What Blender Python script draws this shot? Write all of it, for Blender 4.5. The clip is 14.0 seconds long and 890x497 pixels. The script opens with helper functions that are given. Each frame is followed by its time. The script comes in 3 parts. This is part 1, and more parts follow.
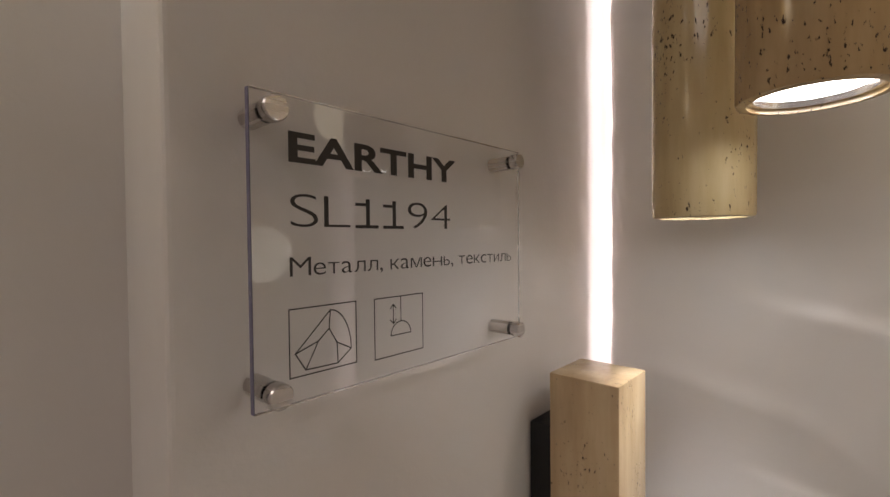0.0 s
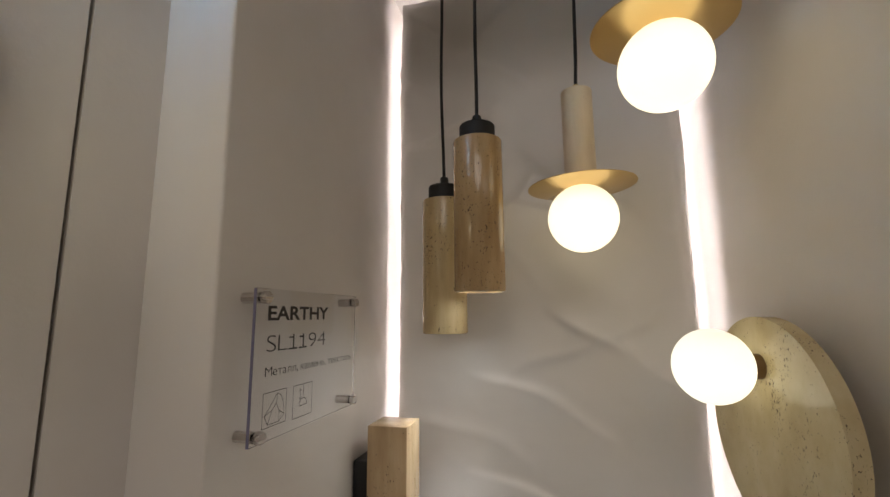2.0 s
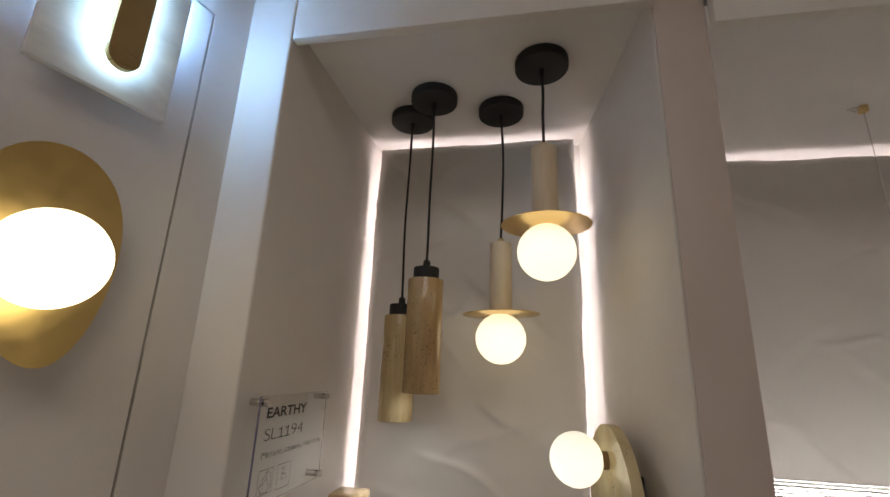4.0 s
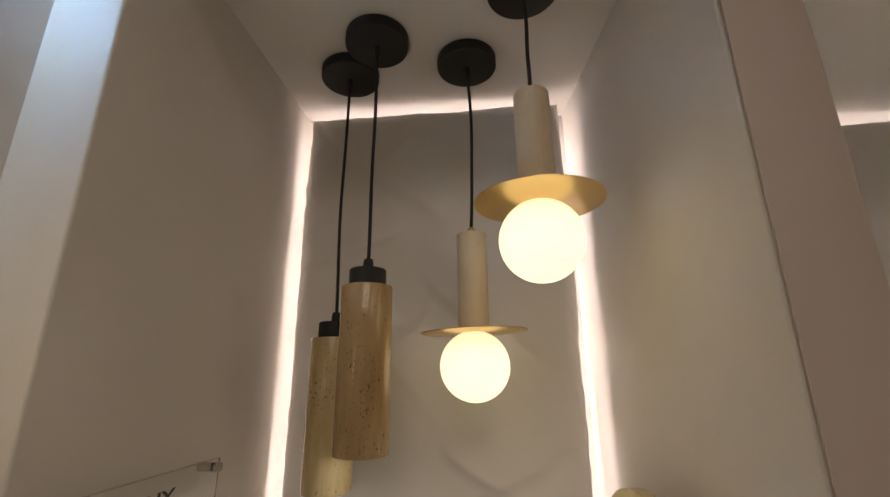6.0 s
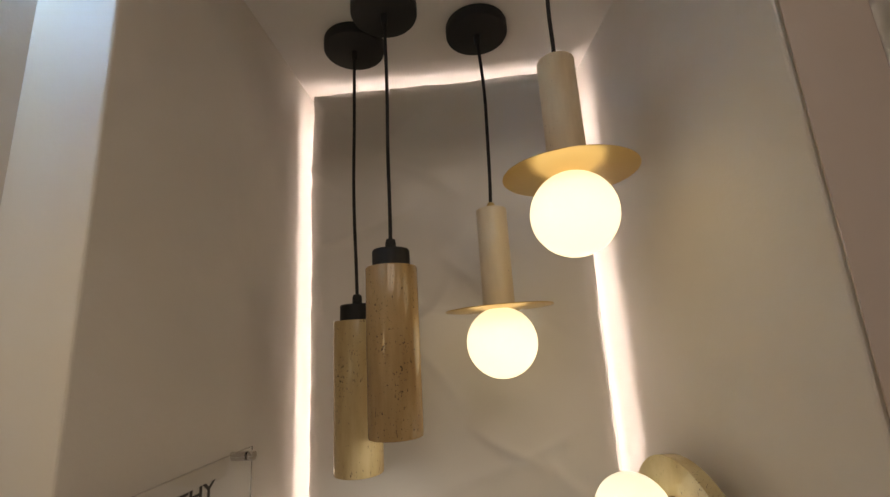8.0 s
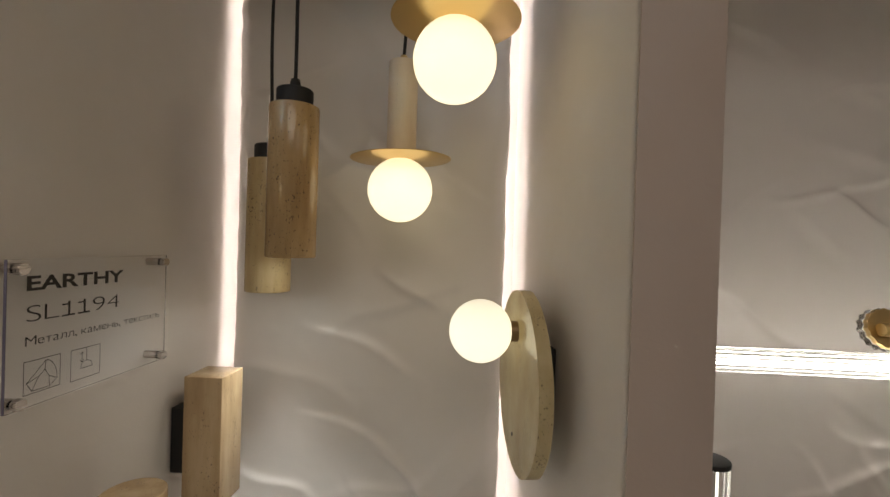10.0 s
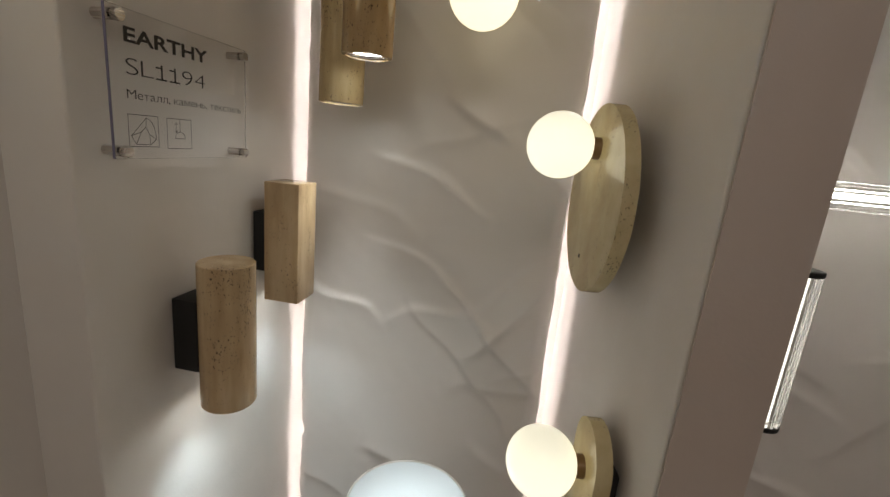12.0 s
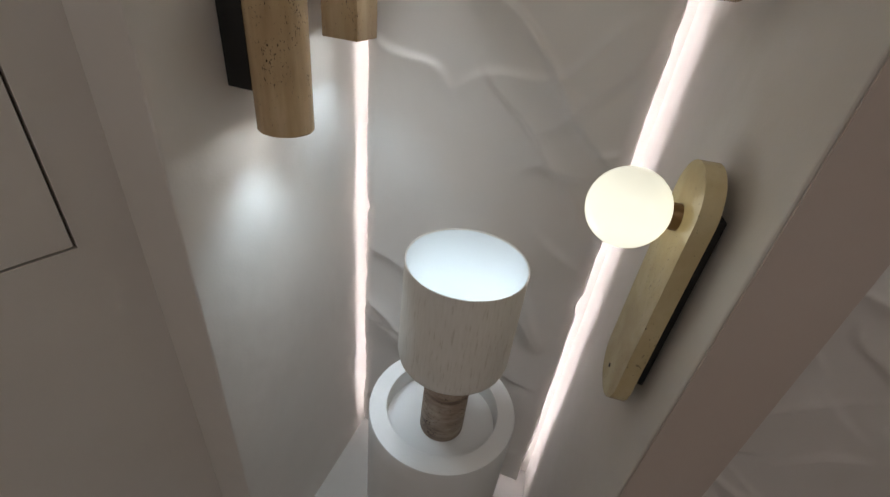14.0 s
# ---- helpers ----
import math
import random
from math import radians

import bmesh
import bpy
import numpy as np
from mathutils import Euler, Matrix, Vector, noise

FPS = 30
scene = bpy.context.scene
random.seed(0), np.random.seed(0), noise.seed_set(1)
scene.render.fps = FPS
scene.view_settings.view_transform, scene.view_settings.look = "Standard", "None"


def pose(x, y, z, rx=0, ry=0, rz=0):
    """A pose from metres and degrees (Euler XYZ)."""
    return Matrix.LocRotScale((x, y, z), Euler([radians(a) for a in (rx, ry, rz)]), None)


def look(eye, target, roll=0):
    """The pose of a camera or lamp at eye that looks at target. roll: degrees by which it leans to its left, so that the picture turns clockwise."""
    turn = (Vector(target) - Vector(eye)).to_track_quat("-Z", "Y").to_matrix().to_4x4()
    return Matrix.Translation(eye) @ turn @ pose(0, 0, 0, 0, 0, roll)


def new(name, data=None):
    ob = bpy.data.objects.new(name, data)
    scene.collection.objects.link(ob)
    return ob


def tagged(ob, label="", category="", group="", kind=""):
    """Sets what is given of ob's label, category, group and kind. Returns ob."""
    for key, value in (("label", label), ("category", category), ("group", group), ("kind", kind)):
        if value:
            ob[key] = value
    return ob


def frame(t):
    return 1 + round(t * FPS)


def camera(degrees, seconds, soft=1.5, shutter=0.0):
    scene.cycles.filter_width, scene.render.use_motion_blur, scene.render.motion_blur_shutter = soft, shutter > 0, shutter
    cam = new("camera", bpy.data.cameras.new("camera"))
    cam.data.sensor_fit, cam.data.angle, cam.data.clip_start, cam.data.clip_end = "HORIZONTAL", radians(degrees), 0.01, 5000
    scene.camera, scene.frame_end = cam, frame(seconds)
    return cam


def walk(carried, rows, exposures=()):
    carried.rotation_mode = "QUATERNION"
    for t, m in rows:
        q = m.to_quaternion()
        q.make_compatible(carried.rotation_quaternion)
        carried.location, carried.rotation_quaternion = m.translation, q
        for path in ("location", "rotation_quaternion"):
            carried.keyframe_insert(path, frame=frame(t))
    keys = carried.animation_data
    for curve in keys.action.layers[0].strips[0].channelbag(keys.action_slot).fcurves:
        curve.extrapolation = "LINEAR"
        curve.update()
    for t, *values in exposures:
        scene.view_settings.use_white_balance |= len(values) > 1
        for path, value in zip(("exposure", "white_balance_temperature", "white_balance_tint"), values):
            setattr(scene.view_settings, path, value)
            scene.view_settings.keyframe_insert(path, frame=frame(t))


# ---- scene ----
cam = camera(90.8, 14.0)
PATH = [
    (0, (0.261, -0.585, 1.526), (-1.096, 0.884, 1.486), -0.6),
    (0.5, (0.292, -0.59, 1.521), (-1.073, 0.871, 1.485), -2.7),
    (1, (0.295, -0.634, 1.503), (-0.805, 1.035, 1.431), -1.2),
    (1.5, (0.299, -0.796, 1.536), (-0.357, 1.087, 1.693), -0.1),
    (2, (0.361, -0.923, 1.575), (-0.121, 0.994, 1.878), -0.5),
    (2.5, (0.497, -1.077, 1.606), (-0.1, 0.77, 2.089), -0.1),
    (3, (0.544, -1.16, 1.624), (-0.01, 0.693, 2.131), -0.4),
    (3.2, (0.536, -1.211, 1.631), (0.041, 0.646, 2.188), 0.0),
    (5.3, (0.405, -1.135, 1.698), (0.127, 0.783, 2.192), 2.6),
    (5.5, (0.406, -1.058, 1.69), (0.162, 0.857, 2.213), 1.9),
    (6, (0.438, -0.913, 1.721), (0.252, 0.996, 2.286), -0.6),
    (6.5, (0.445, -0.859, 1.763), (0.116, 1.021, 2.359), 0.2),
    (7, (0.441, -0.851, 1.783), (0.033, 1.017, 2.369), -1.8),
    (7.5, (0.388, -0.855, 1.775), (0.082, 1.055, 2.281), -3.4),
    (8, (0.377, -0.904, 1.733), (0.244, 1.041, 2.181), -3.3),
    (8.2, (0.392, -0.914, 1.705), (0.373, 1.038, 2.144), -4.6),
    (10.3, (0.553, -0.946, 1.627), (0.436, 1.040, 1.485), 2.30),
    (10.5, (0.551, -0.942, 1.614), (0.456, 1.043, 1.389), 2.5),
    (11, (0.532, -0.942, 1.576), (0.439, 1.032, 1.268), 4.1),
    (11.5, (0.537, -0.941, 1.526), (0.253, 1.008, 1.176), 4.3),
    (12, (0.519, -0.948, 1.486), (0.204, 0.973, 1.03), 5.5),
    (12.5, (0.519, -0.968, 1.452), (0.182, 0.909, 0.851), 7.5),
    (13, (0.512, -0.985, 1.431), (0.101, 0.801, 0.63), 10.7),
    (13.5, (0.526, -0.954, 1.393), (0.103, 0.731, 0.403), 10.4),
    (14, (0.531, -0.914, 1.283), (0.047, 0.691, 0.193), 7.2),
]
walk(cam, [(t, look(eye, target, roll)) for t, eye, target, roll in PATH], exposures=[(0, 0.96, 6700, 16), (1.0, 1.04, 6600, 12), (1.5, 1.04, 6600, 11), (2.0, 0.92, 6600, 10), (3.0, 0.84, 6500, 10), (5.5, 0.76, 7250, 13), (8.0, 0.90, 7750, 12), (10.5, 0.72, 6900, 9), (12.5, 0.70, 6700, 8), (14.0, 0.68, 6350, 9)])

# ---- world and lights ----
world = bpy.data.worlds.new("world")
world.use_nodes = True
scene.world = world
world.node_tree.nodes["Background"].inputs[0].default_value = (0.6, 0.65, 0.75, 1)
world.node_tree.nodes["Background"].inputs[1].default_value = 0.02
scene.view_settings.exposure = 0.0

LED_POWER = 5.4       # cove strips behind the relief panels
GLOBE_POWER = 0.74     # opal glass globes
ROD_POWER = 7.0
# strength of the added, unseen fill from the hall ceiling
HALL_FILL_WATTS = 6.4
SPOT_WATTS = 3.6
SHADE_WATTS = 0.055


def lamp(name, kind, m, watts, colour, **options):
    data = bpy.data.lights.new(name, kind)
    data.energy, data.color = watts, colour
    if kind == "AREA":
        data.shape, data.size, data.size_y = "RECTANGLE", options["size"], options["size_y"]
    if kind == "SPOT":
        data.spot_size, data.spot_blend, data.shadow_soft_size = radians(options["cone"]), options["blend"], options["soft"]
    if kind == "POINT":
        data.shadow_soft_size = options["soft"]
    ob = new(name, data)
    ob.matrix_world = m
    return ob


# ---- materials ----
def material(name, colour=(0.8, 0.8, 0.8), rough=0.5, metal=0.0):
    mat = bpy.data.materials.new(name)
    mat.use_nodes = True
    b = mat.node_tree.nodes["Principled BSDF"]
    b.inputs["Base Color"].default_value = (*colour, 1)
    b.inputs["Roughness"].default_value = rough
    b.inputs["Metallic"].default_value = metal
    return mat, mat.node_tree, b


def node(tree, kind, **values):
    n = tree.nodes.new(kind)
    for key, value in values.items():
        n.inputs[key].default_value = value
    return n


def coords(tree, scale=(1, 1, 1), space="Object"):
    c = tree.nodes.new("ShaderNodeTexCoord")
    m = tree.nodes.new("ShaderNodeMapping")
    m.inputs["Scale"].default_value = scale
    tree.links.new(c.outputs[space], m.inputs["Vector"])
    return m.outputs["Vector"]


def noise_tex(tree, vec, scale, detail=4, rough=0.55):
    n = node(tree, "ShaderNodeTexNoise", Scale=scale, Detail=detail, Roughness=rough)
    tree.links.new(vec, n.inputs["Vector"])
    return n.outputs["Fac"]


def ramp(tree, fac, stops):
    r = tree.nodes.new("ShaderNodeValToRGB")
    r.color_ramp.elements[0].position, r.color_ramp.elements[0].color = stops[0][0], (*stops[0][1], 1)
    r.color_ramp.elements[1].position, r.color_ramp.elements[1].color = stops[-1][0], (*stops[-1][1], 1)
    for p, c in stops[1:-1]:
        e = r.color_ramp.elements.new(p)
        e.color = (*c, 1)
    tree.links.new(fac, r.inputs["Fac"])
    return r.outputs["Color"]


def bump(tree, height, strength, distance, into, previous=None):
    b = node(tree, "ShaderNodeBump", Strength=strength, Distance=distance)
    tree.links.new(height, b.inputs["Height"])
    if previous:
        tree.links.new(previous, b.inputs["Normal"])
    tree.links.new(b.outputs["Normal"], into)
    return b.outputs["Normal"]


def plaster(name, light, dark, rough=0.6, spread=0.1, grain=0.12):
    mat, tree, b = material(name, light, rough)
    v = coords(tree)
    tree.links.new(ramp(tree, noise_tex(tree, v, 3.0, 5), [(0.3, dark), (0.7, light)]), b.inputs["Base Color"])
    n1 = bump(tree, noise_tex(tree, v, 7, 2), 0.25, 0.02, b.inputs["Normal"])
    bump(tree, noise_tex(tree, v, 160, 3), grain, 0.002, b.inputs["Normal"], n1)
    tree.links.new(ramp(tree, noise_tex(tree, v, 18, 3), [(0.3, (rough - spread,) * 3), (0.7, (rough + spread,) * 3)]), b.inputs["Roughness"])
    return mat


def travertine(name, light, mid, dark, pit_low=0.64, polish=0.22, flow=(1, 1, 0.14)):
    mat, tree, b = material(name, mid, polish)
    own = tree.nodes.new("ShaderNodeObjectInfo")
    shift = tree.nodes.new("ShaderNodeVectorMath")
    shift.operation = "MULTIPLY_ADD"
    shift.inputs[1].default_value = (7.0, 3.0, 5.0)
    tree.links.new(own.outputs["Random"], shift.inputs[0])
    tree.links.new(tree.nodes.new("ShaderNodeTexCoord").outputs["Object"], shift.inputs[2])

    def place(scale):
        m = tree.nodes.new("ShaderNodeMapping")
        m.inputs["Scale"].default_value = scale
        tree.links.new(shift.outputs["Vector"], m.inputs["Vector"])
        return m.outputs["Vector"]

    # bands of sediment and cloudy stains
    bands = noise_tex(tree, place((26 * flow[0], 26 * flow[1], 26 * flow[2])), 1.0, 5, 0.62)
    cloud = noise_tex(tree, place((11, 11, 8)), 1.0, 3)
    both = tree.nodes.new("ShaderNodeMath")
    both.operation = "MULTIPLY_ADD"
    both.inputs[1].default_value = 0.45
    tree.links.new(cloud, both.inputs[0])
    tree.links.new(bands, both.inputs[2])
    wide = ramp(tree, both.outputs[0], [(0.52, dark), (0.72, mid), (0.92, light)])
    # open pores, gathered in loose swarms
    pits = noise_tex(tree, place((400, 400, 190)), 1.0, 3, 0.6)
    where = noise_tex(tree, place((30, 30, 11)), 1.0, 3)
    total = tree.nodes.new("ShaderNodeMath")
    total.operation = "MULTIPLY_ADD"
    total.inputs[1].default_value = 0.42
    tree.links.new(where, total.inputs[0])
    tree.links.new(pits, total.inputs[2])
    hole = ramp(tree, total.outputs[0], [(pit_low + 0.215, (0, 0, 0)), (pit_low + 0.245, (1, 1, 1))])
    mix = tree.nodes.new("ShaderNodeMix")
    mix.data_type = "RGBA"
    mix.inputs["B"].default_value = (dark[0] * 0.13, dark[1] * 0.10, dark[2] * 0.08, 1)
    tree.links.new(hole, mix.inputs["Factor"])
    tree.links.new(wide, mix.inputs["A"])
    tree.links.new(mix.outputs["Result"], b.inputs["Base Color"])
    inverse = ramp(tree, hole, [(0, (1, 1, 1)), (1, (0, 0, 0))])
    bump(tree, inverse, 0.8, 0.0025, b.inputs["Normal"])
    tree.links.new(ramp(tree, hole, [(0, (polish,) * 3), (1, (0.9,) * 3)]), b.inputs["Roughness"])
    return mat


def brushed(name, colour, rough, across=(4, 4, 300)):
    mat, tree, b = material(name, colour, rough, 1.0)
    n = noise_tex(tree, coords(tree, across), 1.0, 3)
    tree.links.new(ramp(tree, n, [(0.3, (rough - 0.08,) * 3), (0.7, (rough + 0.1,) * 3)]), b.inputs["Roughness"])
    bump(tree, n, 0.05, 0.001, b.inputs["Normal"])
    return mat


def opal(name, colour, strength):
    mat, tree, b = material(name, (0.9, 0.88, 0.82), 0.3)
    b.inputs["Emission Color"].default_value = (*colour, 1)
    parts = tree.nodes.new("ShaderNodeSeparateXYZ")
    tree.links.new(tree.nodes.new("ShaderNodeTexCoord").outputs["Generated"], parts.inputs[0])
    level = ramp(tree, parts.outputs["Z"], [(0.0, (0.94,) * 3), (0.4, (1.0,) * 3), (0.75, (0.88,) * 3), (1.0, (0.62,) * 3)])
    power = tree.nodes.new("ShaderNodeMath")
    power.operation = "MULTIPLY"
    power.inputs[1].default_value = strength
    tree.links.new(level, power.inputs[0])
    tree.links.new(power.outputs[0], b.inputs["Emission Strength"])
    return mat


def glowing(name, colour, strength, base=(0.9, 0.88, 0.82), rough=0.35):
    mat, tree, b = material(name, base, rough)
    b.inputs["Emission Color"].default_value = (*colour, 1)
    b.inputs["Emission Strength"].default_value = strength
    return mat


WALL = plaster("wall_plaster", (0.74, 0.695, 0.645), (0.69, 0.645, 0.595))
# wall plaster with the shade of the partition front put into its colour
PILLAR_SHADED = plaster("shaded_pillar_plaster", (0.57, 0.485, 0.43), (0.53, 0.445, 0.39))
RELIEF = plaster("relief_panel", (0.725, 0.69, 0.655), (0.69, 0.655, 0.62), 0.30, 0.02, 0.05)
CEILING = plaster("ceiling_paint", (0.76, 0.73, 0.70), (0.72, 0.69, 0.66), 0.7)
FLOOR = plaster("floor_stone", (0.55, 0.53, 0.50), (0.45, 0.43, 0.40), 0.45)
PEDESTAL = plaster("pedestal_paint", (0.80, 0.80, 0.79), (0.76, 0.76, 0.75), 0.55)
HONEY = travertine("honey_travertine", (0.55, 0.395, 0.21), (0.45, 0.30, 0.145), (0.335, 0.208, 0.092), 0.660, 0.14)
BEIGE = travertine("beige_travertine", (0.62, 0.465, 0.285), (0.515, 0.37, 0.21), (0.405, 0.275, 0.145), 0.656, 0.20)
STRAW = travertine("straw_travertine", (0.66, 0.525, 0.305), (0.57, 0.435, 0.23), (0.46, 0.33, 0.16), 0.644, 0.18)
PALE = travertine("pale_travertine", (0.78, 0.67, 0.50), (0.71, 0.59, 0.42), (0.62, 0.49, 0.33), 0.735, 0.45)
CREAM = travertine("cream_travertine", (0.66, 0.56, 0.34), (0.58, 0.475, 0.27), (0.50, 0.39, 0.21), 0.662, 0.16, (0.5, 0.5, 0.35))
VEINED = travertine("veined_travertine", (0.46, 0.37, 0.29), (0.31, 0.23, 0.17), (0.13, 0.085, 0.06), 0.63, 0.5, (0.5, 0.5, 2.2))
BLACK = material("black_lacquer", (0.007, 0.0065, 0.0065), 0.6)[0]
CABLE = material("black_textile_cable", (0.015, 0.014, 0.014), 0.8)[0]
BRASS = brushed("brushed_brass", (0.66, 0.48, 0.22), 0.34)
SATIN_BRASS = brushed("satin_brass", (0.76, 0.56, 0.22), 0.36, (60, 60, 60))
BRONZE = brushed("dark_bronze", (0.22, 0.15, 0.09), 0.4)
STEEL = brushed("brushed_steel", (0.62, 0.58, 0.55), 0.25)
INK = material("dark_brown_print", (0.02, 0.014, 0.011), 0.5)[0]
GAP = material("panel_gap", (0.05, 0.04, 0.035), 0.9)[0]
OPAL = opal("opal_glass", (1.0, 0.89, 0.63), GLOBE_POWER)
OPAL_BRIGHT = opal("opal_glass_bright", (1.0, 0.89, 0.63), 1.8)
OPAL_COOL = opal("opal_glass_wall", (1.0, 0.965, 0.77), GLOBE_POWER * 0.82)
LED = glowing("led_strip", (1.0, 0.925, 0.98), LED_POWER)
ROD = glowing("lit_rod", (1.0, 0.97, 0.92), ROD_POWER)
BULB = glowing("bulb", (0.86, 0.95, 1.0), 5.0)
REFLECTOR = glowing("spot_face", (0.93, 0.98, 1.0), 6.0)
LINEN, _t, _b = material("linen_shade", (0.80, 0.77, 0.70), 0.9)
_v = coords(_t, (260, 260, 26))
_t.links.new(ramp(_t, noise_tex(_t, _v, 1.0, 3), [(0.30, (0.67, 0.63, 0.56)), (0.40, (0.80, 0.77, 0.71)), (0.8, (0.86, 0.83, 0.78))]), _b.inputs["Base Color"])
bump(_t, noise_tex(_t, coords(_t, (700, 700, 500)), 1.0, 2), 0.3, 0.001, _b.inputs["Normal"])
SHADE_IN = material("white_shade_lining", (0.82, 0.86, 0.88), 0.8)[0]
ACRYLIC, _t, _b = material("clear_acrylic", (0.96, 0.96, 0.97), 0.02)
_b.inputs["Transmission Weight"].default_value = 1.0
_b.inputs["IOR"].default_value = 1.42
ACRYLIC_EDGE = material("acrylic_cut_edge", (0.17, 0.16, 0.24), 0.2)[0]
GLASS, _t, _b = material("fluted_glass", (0.95, 0.97, 0.96), 0.03)
_b.inputs["Transmission Weight"].default_value = 1.0
ALABASTER, _t, _b = material("alabaster", (0.80, 0.80, 0.78), 0.35)
_v = coords(_t, (5, 9, 22))
_t.links.new(ramp(_t, noise_tex(_t, _v, 1.0, 6), [(0.3, (0.62, 0.64, 0.66)), (0.7, (0.86, 0.87, 0.87))]), _b.inputs["Base Color"])


# ---- mesh helpers ----
def part(name, bm, mat, parent=None, label="", smooth=True, angle=35):
    me = bpy.data.meshes.new(name)
    bmesh.ops.recalc_face_normals(bm, faces=bm.faces)
    if smooth:
        for f in bm.faces:
            f.smooth = True
        for e in bm.edges:
            if len(e.link_faces) == 2 and e.calc_face_angle() > radians(angle):
                e.smooth = False
    bm.to_mesh(me)
    bm.free()
    me.materials.append(mat)
    ob = new(name, me)
    ob.parent = parent
    if label:
        ob["label"] = label
    return ob


def thing(name, m, label, category, group=""):
    ob = new(name)
    ob.matrix_world = m
    ob.empty_display_size = 0.05
    return tagged(ob, label, category, group)


def box(x0, x1, y0, y1, z0, z1, bevel=0.0, segments=2, bm=None):
    bm = bm or bmesh.new()
    vs = bmesh.ops.create_cube(bm, size=1.0)["verts"]
    for v in vs:
        v.co = Vector((x0 + (v.co.x + 0.5) * (x1 - x0), y0 + (v.co.y + 0.5) * (y1 - y0), z0 + (v.co.z + 0.5) * (z1 - z0)))
    if bevel:
        es = list({e for v in vs for e in v.link_edges})
        bmesh.ops.bevel(bm, geom=es, offset=bevel, segments=segments, affect="EDGES", profile=0.5)
    return bm


def prism(points, z0, z1, bevel=0.0):
    bm = bmesh.new()
    low = [bm.verts.new((x, y, z0)) for x, y in points]
    high = [bm.verts.new((x, y, z1)) for x, y in points]
    bm.faces.new(low)
    bm.faces.new(high)
    n = len(points)
    for i in range(n):
        bm.faces.new((low[i], low[(i + 1) % n], high[(i + 1) % n], high[i]))
    bm.edges.ensure_lookup_table()
    if bevel:
        up = [e for e in bm.edges if abs(e.verts[0].co.z - e.verts[1].co.z) > 0.01]
        bmesh.ops.bevel(bm, geom=up, offset=bevel, segments=3, affect="EDGES", profile=0.5)
    return bm


def lathe(profile, segments=48, axis="z", closed=False):
    """profile: (radius, height) pairs; a radius of 0 closes the end."""
    bm = bmesh.new()
    rings = []
    for r, h in profile:
        if r < 1e-6:
            rings.append([bm.verts.new((0, 0, h))])
        else:
            rings.append([bm.verts.new((r * math.cos(2 * math.pi * i / segments), r * math.sin(2 * math.pi * i / segments), h)) for i in range(segments)])
    pairs = list(zip(rings, rings[1:])) + ([(rings[-1], rings[0])] if closed else [])
    for a, b in pairs:
        for i in range(segments):
            j = (i + 1) % segments
            if len(a) == 1 and len(b) == 1:
                continue
            if len(a) == 1:
                bm.faces.new((a[0], b[i], b[j]))
            elif len(b) == 1:
                bm.faces.new((a[i], a[j], b[0]))
            else:
                bm.faces.new((a[i], a[j], b[j], b[i]))
    if axis == "x":
        for v in bm.verts:
            v.co = Vector((v.co.z, v.co.x, v.co.y))
    return bm


def moved(bm, x=0, y=0, z=0):
    bmesh.ops.translate(bm, verts=bm.verts, vec=(x, y, z))
    return bm


def turned(bm, m):
    bmesh.ops.transform(bm, matrix=m, verts=bm.verts)
    return bm


def solid(r, z0, z1, edge=0.002, segments=48):
    return lathe([(0, z0), (r - edge, z0), (r - edge * 0.3, z0 + edge * 0.3), (r, z0 + edge), (r, z1 - edge), (r - edge * 0.3, z1 - edge * 0.3), (r - edge, z1), (0, z1)], segments)


def ball(r, segments=48, rings=24):
    return lathe([(r * math.sin(math.pi * i / rings), -r * math.cos(math.pi * i / rings)) for i in range(rings + 1)], segments)


def tube(points, r, segments=10):
    bm = bmesh.new()
    pts = [Vector(p) for p in points]
    rings = []
    for i, p in enumerate(pts):
        d = (pts[min(i + 1, len(pts) - 1)] - pts[max(i - 1, 0)]).normalized()
        q = d.to_track_quat("Z", "Y")
        if abs(d.z) > 0.9:
            q = Vector((0, 0, 1)).rotation_difference(Vector((0, 0, 1)))
        rings.append([bm.verts.new(p + q @ Vector((r * math.cos(2 * math.pi * k / segments), r * math.sin(2 * math.pi * k / segments), 0))) for k in range(segments)])
    for a, b in zip(rings, rings[1:]):
        for k in range(segments):
            bm.faces.new((a[k], a[(k + 1) % segments], b[(k + 1) % segments], b[k]))
    bm.faces.new(rings[0])
    bm.faces.new(rings[-1])
    return bm


def slab_outline(points, x0, x1, bevel=0.003):
    """A slab between x0 and x1 with an outline of (y, z) points."""
    bm = bmesh.new()
    back = [bm.verts.new((x0, y, z)) for y, z in points]
    front = [bm.verts.new((x1, y, z)) for y, z in points]
    bm.faces.new(back)
    face = bm.faces.new(front)
    n = len(points)
    for i in range(n):
        bm.faces.new((back[i], back[(i + 1) % n], front[(i + 1) % n], front[i]))
    rim = list(face.edges)
    bmesh.ops.bevel(bm, geom=rim, offset=bevel, segments=2, affect="EDGES", profile=0.5)
    return bm


def structure(ob, label):
    return tagged(ob, label, kind="structure")


# ---- the setting ----
CEIL = 2.359
CEIL_2 = 2.262
BEAM = 2.318
GROUND = -0.25
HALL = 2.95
LW = Vector((-0.26, -0.966))       # run of the slanted wall, away from the niche
LW0 = Vector((-0.107, -0.512))


def slanted(s, off=0.0):
    p = LW0 + LW * s + Vector((0.966, -0.26)) * off
    return p.x, p.y


